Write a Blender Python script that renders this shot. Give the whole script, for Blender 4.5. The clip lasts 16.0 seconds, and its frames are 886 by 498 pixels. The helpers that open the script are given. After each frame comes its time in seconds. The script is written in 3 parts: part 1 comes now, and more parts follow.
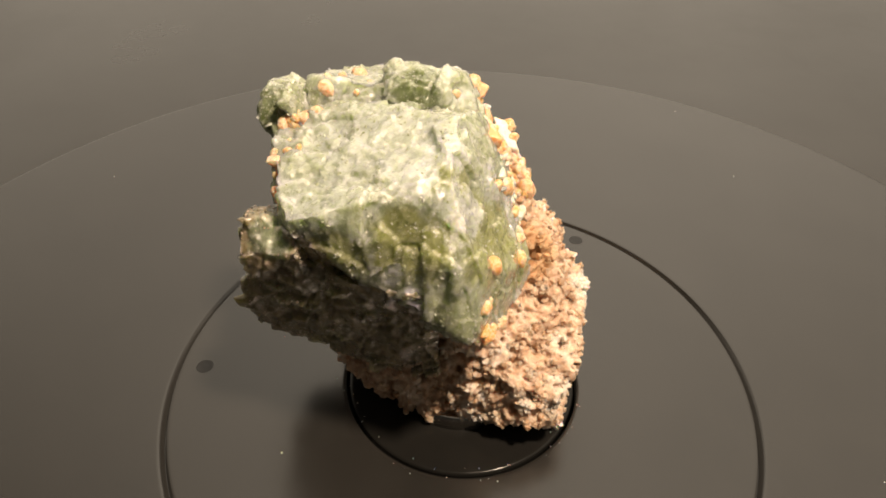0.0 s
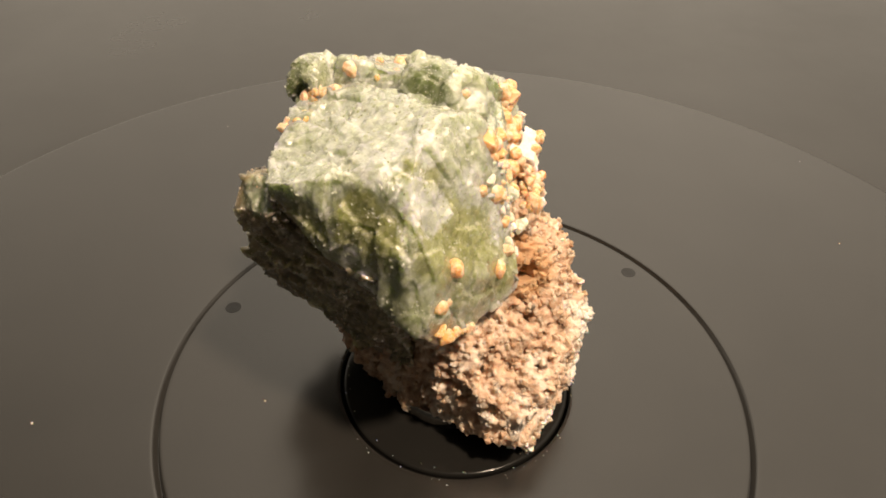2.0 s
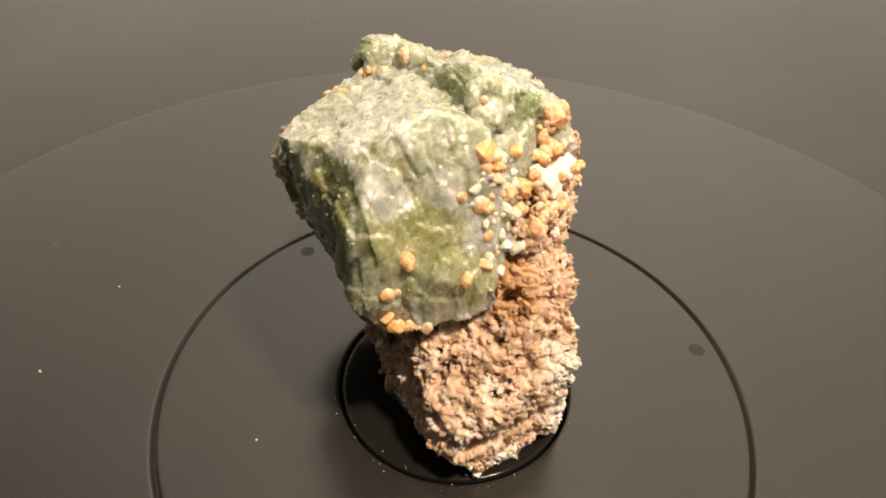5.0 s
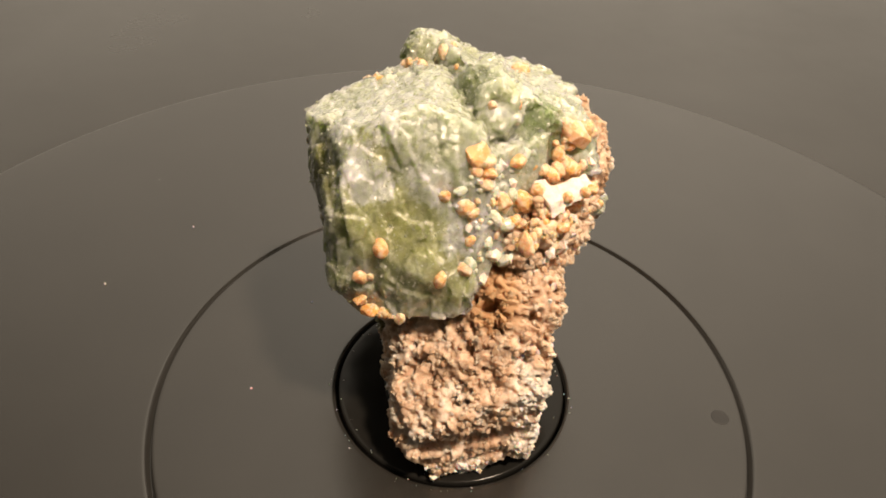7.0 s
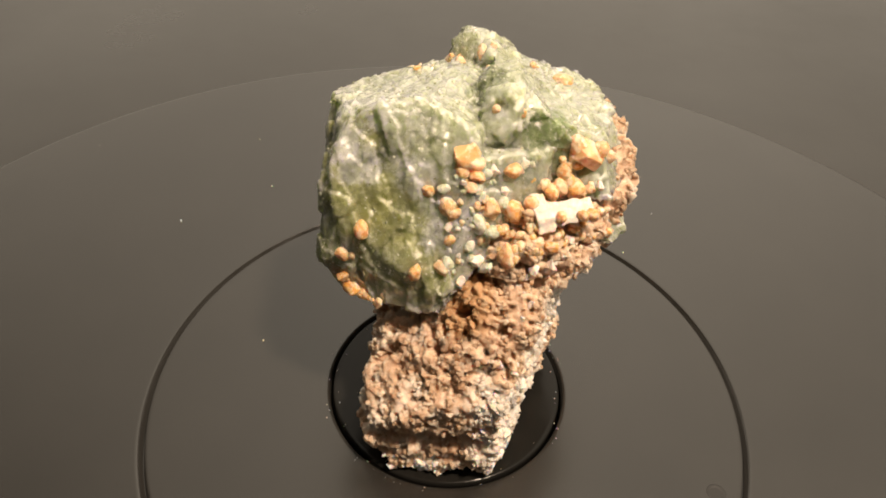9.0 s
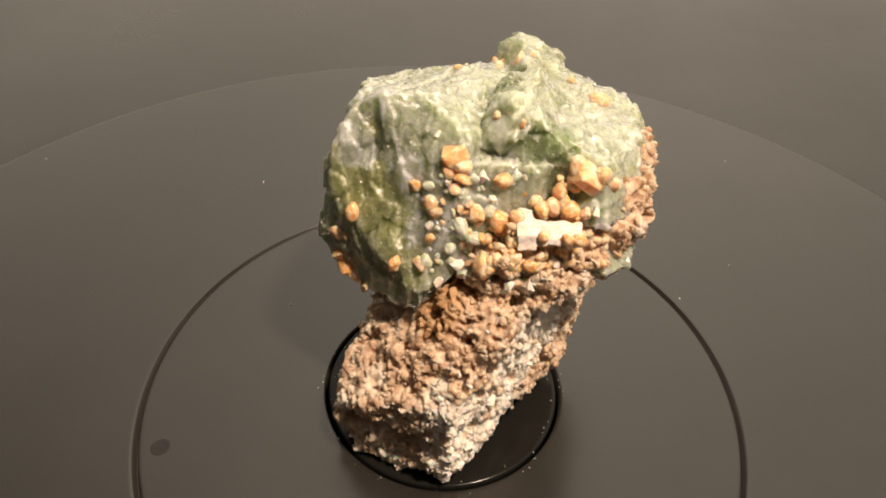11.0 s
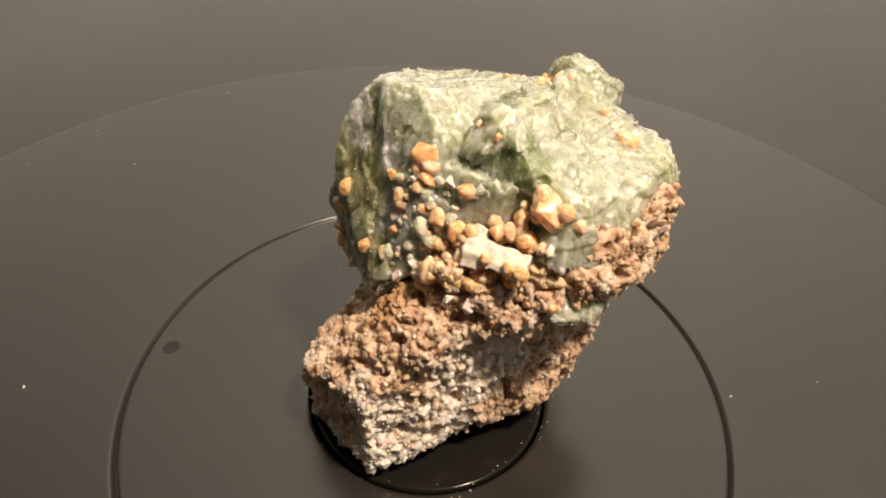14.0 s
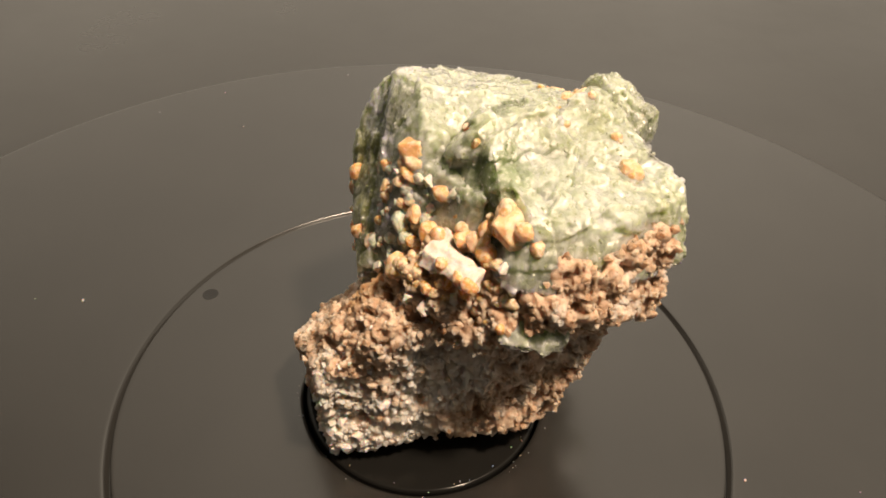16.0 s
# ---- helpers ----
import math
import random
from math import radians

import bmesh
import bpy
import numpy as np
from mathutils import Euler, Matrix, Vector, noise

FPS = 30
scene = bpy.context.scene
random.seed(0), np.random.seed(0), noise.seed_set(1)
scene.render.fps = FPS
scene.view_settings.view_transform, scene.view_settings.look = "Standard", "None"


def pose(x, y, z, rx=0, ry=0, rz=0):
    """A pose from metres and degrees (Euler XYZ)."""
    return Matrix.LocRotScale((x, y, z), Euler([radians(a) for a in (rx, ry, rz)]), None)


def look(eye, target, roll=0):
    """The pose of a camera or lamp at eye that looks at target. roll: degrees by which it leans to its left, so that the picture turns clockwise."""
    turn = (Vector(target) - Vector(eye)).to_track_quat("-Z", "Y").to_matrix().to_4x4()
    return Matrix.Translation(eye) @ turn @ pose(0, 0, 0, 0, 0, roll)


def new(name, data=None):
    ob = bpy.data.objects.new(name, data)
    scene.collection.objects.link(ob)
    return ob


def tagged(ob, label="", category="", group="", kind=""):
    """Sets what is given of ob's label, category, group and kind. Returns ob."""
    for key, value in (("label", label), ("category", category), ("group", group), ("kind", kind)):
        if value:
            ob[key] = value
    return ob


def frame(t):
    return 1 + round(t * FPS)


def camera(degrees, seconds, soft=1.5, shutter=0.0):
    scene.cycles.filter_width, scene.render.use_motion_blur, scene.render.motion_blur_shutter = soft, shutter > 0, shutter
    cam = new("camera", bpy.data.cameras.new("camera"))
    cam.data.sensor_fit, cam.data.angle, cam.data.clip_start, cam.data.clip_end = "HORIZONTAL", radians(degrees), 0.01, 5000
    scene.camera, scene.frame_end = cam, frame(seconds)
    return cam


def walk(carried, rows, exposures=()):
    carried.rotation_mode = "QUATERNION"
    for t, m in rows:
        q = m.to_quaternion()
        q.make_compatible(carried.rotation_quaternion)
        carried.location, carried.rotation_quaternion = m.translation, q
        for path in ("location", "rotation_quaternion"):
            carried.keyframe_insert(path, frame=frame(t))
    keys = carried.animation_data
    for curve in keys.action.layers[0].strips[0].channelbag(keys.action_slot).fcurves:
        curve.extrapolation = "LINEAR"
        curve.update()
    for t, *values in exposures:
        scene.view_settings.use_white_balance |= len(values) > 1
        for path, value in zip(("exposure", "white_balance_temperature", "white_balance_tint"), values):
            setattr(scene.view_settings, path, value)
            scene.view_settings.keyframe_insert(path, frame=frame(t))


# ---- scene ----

from mathutils.bvhtree import BVHTree

# The world is the turntable's: origin at the middle of its top, metres; MM turns millimetres into metres.
MM = 0.001
cam = camera(67.54, 16.0, soft=1.75)
walk(cam, [
    (0.0, look((0.00001, -0.07520, 0.09237), (-0.00322, 0.00131, 0.02806), 1.09)),
    (0.5, look((0.00005, -0.07510, 0.09250), (-0.00292, 0.00136, 0.02812), 1.33)),
    (1.0, look((0.00010, -0.07500, 0.09263), (-0.00282, 0.00140, 0.02816), 1.56)),
    (1.5, look((0.00015, -0.07490, 0.09274), (-0.00279, 0.00138, 0.02813), 1.68)),
    (2.0, look((0.00021, -0.07479, 0.09284), (-0.00250, 0.00136, 0.02809), 2.08)),
    (2.5, look((0.00027, -0.07469, 0.09294), (-0.00252, 0.00143, 0.02814), 2.07)),
    (3.0, look((0.00034, -0.07458, 0.09302), (-0.00238, 0.00154, 0.02822), 2.29)),
    (3.5, look((0.00040, -0.07446, 0.09309), (-0.00235, 0.00160, 0.02824), 2.25)),
    (4.0, look((0.00048, -0.07435, 0.09316), (-0.00242, 0.00168, 0.02827), 2.24)),
    (6.5, look((0.00090, -0.07375, 0.09333), (-0.00213, 0.00221, 0.02836), 2.33)),
    (7.0, look((0.00099, -0.07362, 0.09334), (-0.00189, 0.00225, 0.02826), 2.51)),
    (7.5, look((0.00109, -0.07349, 0.09334), (-0.00190, 0.00240, 0.02829), 2.41)),
    (8.0, look((0.00120, -0.07335, 0.09332), (-0.00180, 0.00248, 0.02821), 2.43)),
    (8.5, look((0.00131, -0.07322, 0.09330), (-0.00146, 0.00253, 0.02807), 2.71)),
    (9.0, look((0.00142, -0.07308, 0.09327), (-0.00123, 0.00252, 0.02786), 2.73)),
    (11.5, look((0.00204, -0.07236, 0.09296), (-0.00055, 0.00321, 0.02752), 2.60)),
    (12.0, look((0.00217, -0.07220, 0.09287), (-0.00027, 0.00343, 0.02750), 2.58)),
    (12.5, look((0.00231, -0.07205, 0.09277), (0.00015, 0.00357, 0.02737), 2.80)),
    (13.0, look((0.00246, -0.07189, 0.09266), (0.00062, 0.00383, 0.02737), 2.74)),
    (13.5, look((0.00260, -0.07174, 0.09254), (0.00129, 0.00392, 0.02716), 2.90)),
    (14.0, look((0.00275, -0.07157, 0.09241), (0.00152, 0.00408, 0.02702), 2.87)),
    (14.5, look((0.00291, -0.07141, 0.09227), (0.00176, 0.00420, 0.02684), 2.81)),
    (15.0, look((0.00307, -0.07124, 0.09212), (0.00192, 0.00437, 0.02669), 2.71)),
    (15.5, look((0.00323, -0.07108, 0.09196), (0.00222, 0.00445, 0.02643), 2.68)),
    (16.0, look((0.00340, -0.07090, 0.09179), (0.00231, 0.00467, 0.02631), 2.31)),
], exposures=[(0, 0.08), (6.5, 0.12), (7.5, 0.0), (16, -0.03)])


def spin_rows():
    """The turntable's slow clockwise turn, a row every half second."""
    rows = []
    for i in range(33):
        s = i / 32
        turn = 2.5033 * s + 0.0469 * s ** 2 + -0.0727 * s ** 3 + -0.0326 * s ** 4 + 0.0645 * s ** 5
        rows.append((i * 0.5, pose(0, 0, 0, 0, 0, -math.degrees(turn))))
    return rows


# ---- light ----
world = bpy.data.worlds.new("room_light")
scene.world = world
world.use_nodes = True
# dim warm room; two unseen glows added, beyond and overhead, to brighten the platter
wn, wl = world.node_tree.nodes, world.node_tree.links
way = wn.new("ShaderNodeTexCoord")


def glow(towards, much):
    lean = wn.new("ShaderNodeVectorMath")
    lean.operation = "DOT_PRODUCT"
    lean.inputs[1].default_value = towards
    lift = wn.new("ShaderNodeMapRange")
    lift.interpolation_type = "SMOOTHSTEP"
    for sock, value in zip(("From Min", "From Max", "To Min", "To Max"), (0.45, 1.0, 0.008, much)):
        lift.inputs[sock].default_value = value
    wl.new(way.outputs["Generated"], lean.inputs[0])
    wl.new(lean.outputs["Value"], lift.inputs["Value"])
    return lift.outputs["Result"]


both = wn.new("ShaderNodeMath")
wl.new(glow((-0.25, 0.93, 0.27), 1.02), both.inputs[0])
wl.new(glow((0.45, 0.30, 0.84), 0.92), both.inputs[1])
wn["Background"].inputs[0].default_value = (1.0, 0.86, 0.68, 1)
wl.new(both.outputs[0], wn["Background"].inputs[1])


def area_lamp(name, eye, target, size, watts, colour):
    data = bpy.data.lights.new(name, "AREA")
    data.shape, data.size, data.energy, data.color = "DISK", size, watts, colour
    ob = new(name, data)
    ob.matrix_world = look(eye, target)
    return ob


area_lamp("desk_lamp_light", (0.157, -0.108, 0.47), (0, 0, 0.03), 0.045, 4.35, (1.0, 0.77, 0.565))


# ---- materials ----
def material(name):
    m = bpy.data.materials.new(name)
    m.use_nodes = True
    t = m.node_tree
    return m, t.nodes, t.links, t.nodes["Principled BSDF"]


def coords(nodes, links, scale=(1, 1, 1), rot=(0, 0, 0)):
    """Object coordinates in millimetres."""
    tc = nodes.new("ShaderNodeTexCoord")
    mp = nodes.new("ShaderNodeMapping")
    mp.inputs["Scale"].default_value = [1000 * s for s in scale]
    mp.inputs["Rotation"].default_value = rot
    links.new(tc.outputs["Object"], mp.inputs["Vector"])
    return mp.outputs["Vector"]


def noise_tex(nodes, links, vec, scale, detail=4, rough=0.55, distort=0.0):
    n = nodes.new("ShaderNodeTexNoise")
    n.inputs["Scale"].default_value, n.inputs["Detail"].default_value = scale, detail
    n.inputs["Roughness"].default_value, n.inputs["Distortion"].default_value = rough, distort
    links.new(vec, n.inputs["Vector"])
    return n.outputs["Fac"]


def ramp(nodes, links, fac, stops):
    r = nodes.new("ShaderNodeValToRGB")
    e = r.color_ramp.elements
    while len(e) < len(stops):
        e.new(0.5)
    for k, (pos, col) in zip(e, stops):
        k.position = pos
        k.color = (*col, 1) if len(col) == 3 else col
    links.new(fac, r.inputs["Fac"])
    return r.outputs["Color"]


def blend(nodes, links, fac, a, b, mode="MIX"):
    n = nodes.new("ShaderNodeMix")
    n.data_type, n.blend_type = "RGBA", mode
    for sock, v in ((n.inputs[0], fac), (n.inputs[6], a), (n.inputs[7], b)):
        if isinstance(v, (int, float)):
            sock.default_value = v
        elif isinstance(v, tuple):
            sock.default_value = (*v, 1)
        else:
            links.new(v, sock)
    return n.outputs[2]


def bump(nodes, links, bsdf, height, strength, mm):
    b = nodes.new("ShaderNodeBump")
    b.inputs["Strength"].default_value, b.inputs["Distance"].default_value = strength, mm * MM
    links.new(height, b.inputs["Height"])
    links.new(b.outputs["Normal"], bsdf.inputs["Normal"])


def grey(v):
    return (v, v, v)


def zone(N, L, vec, centre, radius):
    """A soft-edged, ragged zone of a crystal round a place, in millimetres: 1 inside, 0 outside."""
    far = N.new("ShaderNodeVectorMath")
    far.operation = "DISTANCE"
    far.inputs[1].default_value = centre
    L.new(vec, far.inputs[0])
    r = N.new("ShaderNodeMapRange")
    r.inputs["From Min"].default_value, r.inputs["From Max"].default_value = radius, radius * 0.72
    L.new(far.outputs["Value"], r.inputs["Value"])
    return r.outputs["Result"]


def crystal_material(name, deep, pale, white, pale_at, zones=()):
    m, N, L, P = material(name)
    v = coords(N, L)
    streak = coords(N, L, (1.0, 1.0, 0.28), (0.25, 0.1, 0))
    # ragged coordinates for the zones
    rag = N.new("ShaderNodeTexNoise")
    rag.inputs["Scale"].default_value, rag.inputs["Detail"].default_value, rag.inputs["Roughness"].default_value = 0.3, 7, 0.68
    L.new(v, rag.inputs["Vector"])
    shift = N.new("ShaderNodeVectorMath")
    shift.operation = "MULTIPLY_ADD"
    shift.inputs[1].default_value = (7, 7, 7)
    L.new(rag.outputs["Color"], shift.inputs[0])
    back = N.new("ShaderNodeVectorMath")
    back.operation = "SUBTRACT"
    back.inputs[1].default_value = (3.5, 3.5, 3.5)
    L.new(v, back.inputs[0])
    L.new(back.outputs[0], shift.inputs[2])
    ragged = shift.outputs[0]
    col = ramp(N, L, noise_tex(N, L, v, 0.085, 5, 0.6, 0.6), [(0.36, deep), (pale_at, pale)])
    patch = noise_tex(N, L, v, 0.15, 7, 0.66, 1.4)
    lines = noise_tex(N, L, streak, 0.5, 5, 0.65, 0.4)
    film = ramp(N, L, blend(N, L, 0.4, patch, lines), [(0.43, grey(0)), (0.62, grey(0.65))])
    col = blend(N, L, film, col, white)
    for centre, radius, colour, much in zones:
        z = N.new("ShaderNodeMath")
        z.operation = "MULTIPLY"
        z.inputs[1].default_value = much
        L.new(zone(N, L, ragged, centre, radius), z.inputs[0])
        col = blend(N, L, z.outputs[0], col, colour)
    # sugary grain: every small cell is a little lighter or darker
    for scale, where, lo, hi in ((0.42, streak, 0.92, 1.06), (1.25, v, 0.91, 1.10)):
        cell = N.new("ShaderNodeTexVoronoi")
        cell.inputs["Scale"].default_value = scale
        L.new(where, cell.inputs["Vector"])
        shade = ramp(N, L, cell.outputs["Color"], [(0.15, grey(lo)), (0.5, grey(1.0)), (0.85, grey(hi))])
        col = blend(N, L, 1.0, col, shade, "MULTIPLY")
    # whitish film on convex edges, with the glow of scattered light painted in
    geo = N.new("ShaderNodeNewGeometry")
    edge_glow = ramp(N, L, geo.outputs["Pointiness"], [(0.515, grey(0)), (0.60, grey(0.6))])
    col = blend(N, L, edge_glow, col, white)
    frost = ramp(N, L, noise_tex(N, L, v, 1.5, 6, 0.75), [(0.54, grey(0)), (0.70, grey(0.4))])
    col = blend(N, L, frost, col, white)
    rust = ramp(N, L, noise_tex(N, L, v, 0.33, 5, 0.7), [(0.66, grey(0)), (0.78, grey(0.5))])
    col = blend(N, L, rust, col, (0.42, 0.24, 0.10))
    L.new(col, P.inputs["Base Color"])
    gloss = ramp(N, L, noise_tex(N, L, v, 0.8, 4), [(0.35, grey(0.09)), (0.7, grey(0.36))])
    L.new(gloss, P.inputs["Roughness"])
    P.inputs["Specular IOR Level"].default_value = 0.65
    P.inputs["Subsurface Weight"].default_value = 1.0
    P.inputs["Subsurface Radius"].default_value = (0.9, 1.0, 0.6)
    P.inputs["Subsurface Scale"].default_value = 4.0 * MM
    # tiny glassy facets, each leaning its own way
    bumpy = N.new("ShaderNodeBump")
    bumpy.inputs["Strength"].default_value, bumpy.inputs["Distance"].default_value = 0.35, 0.3 * MM
    L.new(noise_tex(N, L, v, 2.2, 6, 0.75), bumpy.inputs["Height"])
    def facets(scale, amount, normal):
        vor = N.new("ShaderNodeTexVoronoi")
        vor.inputs["Scale"].default_value = scale
        L.new(streak if scale < 1 else v, vor.inputs["Vector"])
        centred = N.new("ShaderNodeVectorMath")
        centred.operation = "SUBTRACT"
        centred.inputs[1].default_value = (0.5, 0.5, 0.5)
        L.new(vor.outputs["Color"], centred.inputs[0])
        tilt = N.new("ShaderNodeVectorMath")
        tilt.operation = "MULTIPLY_ADD"
        tilt.inputs[1].default_value = (amount, amount, amount)
        L.new(centred.outputs[0], tilt.inputs[0])
        L.new(normal, tilt.inputs[2])
        unit = N.new("ShaderNodeVectorMath")
        unit.operation = "NORMALIZE"
        L.new(tilt.outputs[0], unit.inputs[0])
        return unit.outputs[0]

    broad = facets(0.5, 0.26, bumpy.outputs["Normal"])
    L.new(facets(1.6, 0.42, broad), P.inputs["Normal"])
    L.new(facets(1.4, 0.8, broad), P.inputs["Coat Normal"])
    clear = ramp(N, L, film, [(0.0, grey(0.12)), (0.8, grey(0.0))])
    L.new(clear, P.inputs["Transmission Weight"])
    P.inputs["IOR"].default_value = 1.6
    P.inputs["Coat Weight"].default_value = 0.9
    P.inputs["Coat Roughness"].default_value = 0.11
    P.inputs["Coat IOR"].default_value = 1.7
    return m


OLIVE, FROST, RUST, MOSS = (0.34, 0.36, 0.145), (0.61, 0.645, 0.60), (0.45, 0.25, 0.10), (0.11, 0.145, 0.035)
GREEN = crystal_material("green_crystal", (0.32, 0.355, 0.20), (0.41, 0.455, 0.345), (0.565, 0.60, 0.555), 0.60, [
    ((-6.4, -16.1, 43), 5.5, OLIVE, 0.9), ((-1.5, -11.8, 49.2), 3.6, OLIVE, 0.75), ((0.8, -12.6, 41), 6.5, OLIVE, 0.8), ((3.3, -8, 38.6), 5.5, OLIVE, 0.7),
    ((4.5, -9.5, 34.4), 6, OLIVE, 0.5), ((6, -4.1, 31.6), 5, OLIVE, 0.7), ((-15.1, -17.5, 41.7), 4, OLIVE, 0.8), ((-7, 4.3, 52.8), 3.6, MOSS, 0.85), ((-1.4, 12.1, 49.2), 4, (0.15, 0.22, 0.06), 0.7),
    ((-28.5, 2.4, 45.2), 4.5, MOSS, 0.8), ((-1.3, 14.9, 44), 4, MOSS, 0.7), ((-8.5, -5.8, 52.3), 9, FROST, 0.25), ((-26.6, 3.9, 49.3), 4, MOSS, 0.6), ((-11.5, 22.4, 47.5), 5.5, FROST, 0.35), ((-2, -9.8, 51.4), 3.2, FROST, 0.9),
    ((0.4, -12.8, 45.1), 3, FROST, 0.85), ((-6.3, -13.5, 50.3), 3, FROST, 0.85), ((-1.4, -14.2, 48.1), 2.6, FROST, 0.95), ((2.4, -5.1, 44.9), 3.2, FROST, 0.85),
    ((4.9, -0.2, 39.1), 4.4, FROST, 0.8), ((4.7, -2.8, 37.3), 3.2, FROST, 0.8), ((-10.9, -15.5, 41.7), 1.9, FROST, 0.9), ((-8.1, -16.7, 39.1), 1.9, FROST, 0.9),
    # the 0.95 FROST zone and the near-white pair paint the steep facet's glint
    ((-5.3, -16.6, 35.8), 2, FROST, 0.8), ((-1.0, -15.3, 46), 1.9, (0.78, 0.80, 0.76), 0.9), ((-0.6, -15.8, 43.6), 1.7, (0.78, 0.80, 0.76), 0.9), ((3.5, -15.7, 27), 4, RUST, 0.7), ((-20.3, -15.7, 37.9), 6, RUST, 0.45)])
# brownish green darkened for underside shade; pale zone for the left lump's lit top
SHADED_GREEN = crystal_material("shaded_green_crystal", (0.075, 0.075, 0.028), (0.20, 0.19, 0.09), (0.46, 0.36, 0.24), 0.66, [((-23.5, -13.9, 42.1), 4.5, (0.34, 0.39, 0.27), 0.8)])


def matrix_material():
    m, N, L, P = material("sandy_matrix")
    v = coords(N, L)
    col = ramp(N, L, noise_tex(N, L, v, 0.55, 6, 0.7), [(0.30, (0.33, 0.20, 0.12)), (0.47, (0.575, 0.39, 0.27)), (0.68, (0.79, 0.63, 0.49))])
    white = ramp(N, L, noise_tex(N, L, v, 0.22, 4, 0.6), [(0.52, grey(0)), (0.60, grey(0.7))])
    col = blend(N, L, white, col, (0.82, 0.70, 0.60))
    col = blend(N, L, zone(N, L, v, (5, 12.3, 40.6), 7), col, (0.66, 0.47, 0.32))
    col = blend(N, L, zone(N, L, v, (8.7, 2.6, 26.8), 6), col, (0.50, 0.30, 0.16))
    pink = noise_tex(N, L, v, 0.3, 6, 0.65)
    for centre, radius in (((15.7, 11, 7.7), 11), ((7.1, 15.2, 20.4), 9), ((17.4, -2.3, 0.8), 4), ((17, 4.5, 17.5), 5)):
        here = blend(N, L, 1.0, zone(N, L, v, centre, radius), ramp(N, L, pink, [(0.35, grey(0)), (0.47, grey(0.95))]), "MULTIPLY")
        col = blend(N, L, here, col, (0.90, 0.80, 0.71))
    info = N.new("ShaderNodeNewGeometry")
    tint = ramp(N, L, info.outputs["Random Per Island"], [(0.0, (0.76, 0.66, 0.56)), (0.3, (0.97, 0.95, 0.92)), (1.0, (1.14, 1.13, 1.12))])
    L.new(blend(N, L, 1.0, col, tint, "MULTIPLY"), P.inputs["Base Color"])
    L.new(ramp(N, L, info.outputs["Random Per Island"], [(0.0, grey(0.25)), (1.0, grey(0.6))]), P.inputs["Roughness"])
    P.inputs["Subsurface Weight"].default_value = 0.7
    P.inputs["Subsurface Radius"].default_value = (1.0, 0.8, 0.62)
    P.inputs["Subsurface Scale"].default_value = 1.3 * MM
    bump(N, L, P, noise_tex(N, L, v, 2.2, 5, 0.7), 0.8, 0.4)
    return m


MATRIX = matrix_material()


def shard_material():
    m, N, L, P = material("glassy_shards")
    info = N.new("ShaderNodeNewGeometry")
    col = ramp(N, L, info.outputs["Random Per Island"], [(0.0, (0.32, 0.35, 0.18)), (0.5, (0.52, 0.55, 0.42)), (1.0, (0.74, 0.76, 0.70))])
    L.new(col, P.inputs["Base Color"])
    L.new(ramp(N, L, info.outputs["Random Per Island"], [(0.0, grey(0.05)), (1.0, grey(0.22))]), P.inputs["Roughness"])
    P.inputs["Specular IOR Level"].default_value = 0.55
    P.inputs["Transmission Weight"].default_value = 0.3
    return m


SHARD = shard_material()


def grain_material(name, dark, light, dust, rough, clear, deep):
    m, N, L, P = material(name)
    v = coords(N, L)
    info = N.new("ShaderNodeObjectInfo")
    col = ramp(N, L, info.outputs["Random"], [(0.0, dark), (1.0, light)])
    mott = ramp(N, L, noise_tex(N, L, v, 1.0, 6, 0.7), [(0.3, grey(0.8)), (0.7, grey(1.15))])
    col = blend(N, L, 1.0, col, mott, "MULTIPLY")
    # pale dusty crust
    crust = ramp(N, L, noise_tex(N, L, v, 1.7, 6, 0.7), [(0.44, grey(0)), (0.62, grey(0.75))])
    L.new(blend(N, L, crust, col, dust), P.inputs["Base Color"])
    L.new(ramp(N, L, crust, [(0.0, grey(rough)), (0.7, grey(0.5))]), P.inputs["Roughness"])
    L.new(ramp(N, L, crust, [(0.0, grey(clear)), (0.7, grey(0.0))]), P.inputs["Transmission Weight"])
    P.inputs["Subsurface Weight"].default_value = 0.75
    P.inputs["Subsurface Radius"].default_value = (1.0, 0.6, 0.35)
    P.inputs["Subsurface Scale"].default_value = deep * MM
    P.inputs["Coat Weight"].default_value = 0.35 if clear else 0.0
    P.inputs["Coat Roughness"].default_value = 0.2
    bump(N, L, P, noise_tex(N, L, v, 2.2, 6, 0.7), 0.9, 0.35)
    return m


ORANGE = grain_material("orange_grain", (0.93, 0.46, 0.14), (0.96, 0.64, 0.42), (0.95, 0.75, 0.60), 0.18, 0.06, 1.1)
PALE = grain_material("pale_green_grain", (0.58, 0.62, 0.45), (0.76, 0.79, 0.66), (0.80, 0.80, 0.74), 0.2, 0.06, 0.25)
CHALK = grain_material("chalky_white", (0.84, 0.74, 0.66), (0.93, 0.87, 0.81), (0.93, 0.88, 0.83), 0.5, 0.0, 0.12)


def plastic_material(name, base, lo, hi, scale):
    m, N, L, P = material(name)
    v = coords(N, L)
    L.new(ramp(N, L, noise_tex(N, L, v, 0.05, 5, 0.6), [(0.3, base), (0.7, tuple(c * 1.25 for c in base))]), P.inputs["Base Color"])
    L.new(ramp(N, L, noise_tex(N, L, v, scale, 5, 0.65), [(0.3, grey(lo)), (0.7, grey(hi))]), P.inputs["Roughness"])
    P.inputs["Specular IOR Level"].default_value = 0.9
    bump(N, L, P, noise_tex(N, L, v, 3.0, 2, 0.5), 0.05, 0.05)
    return m


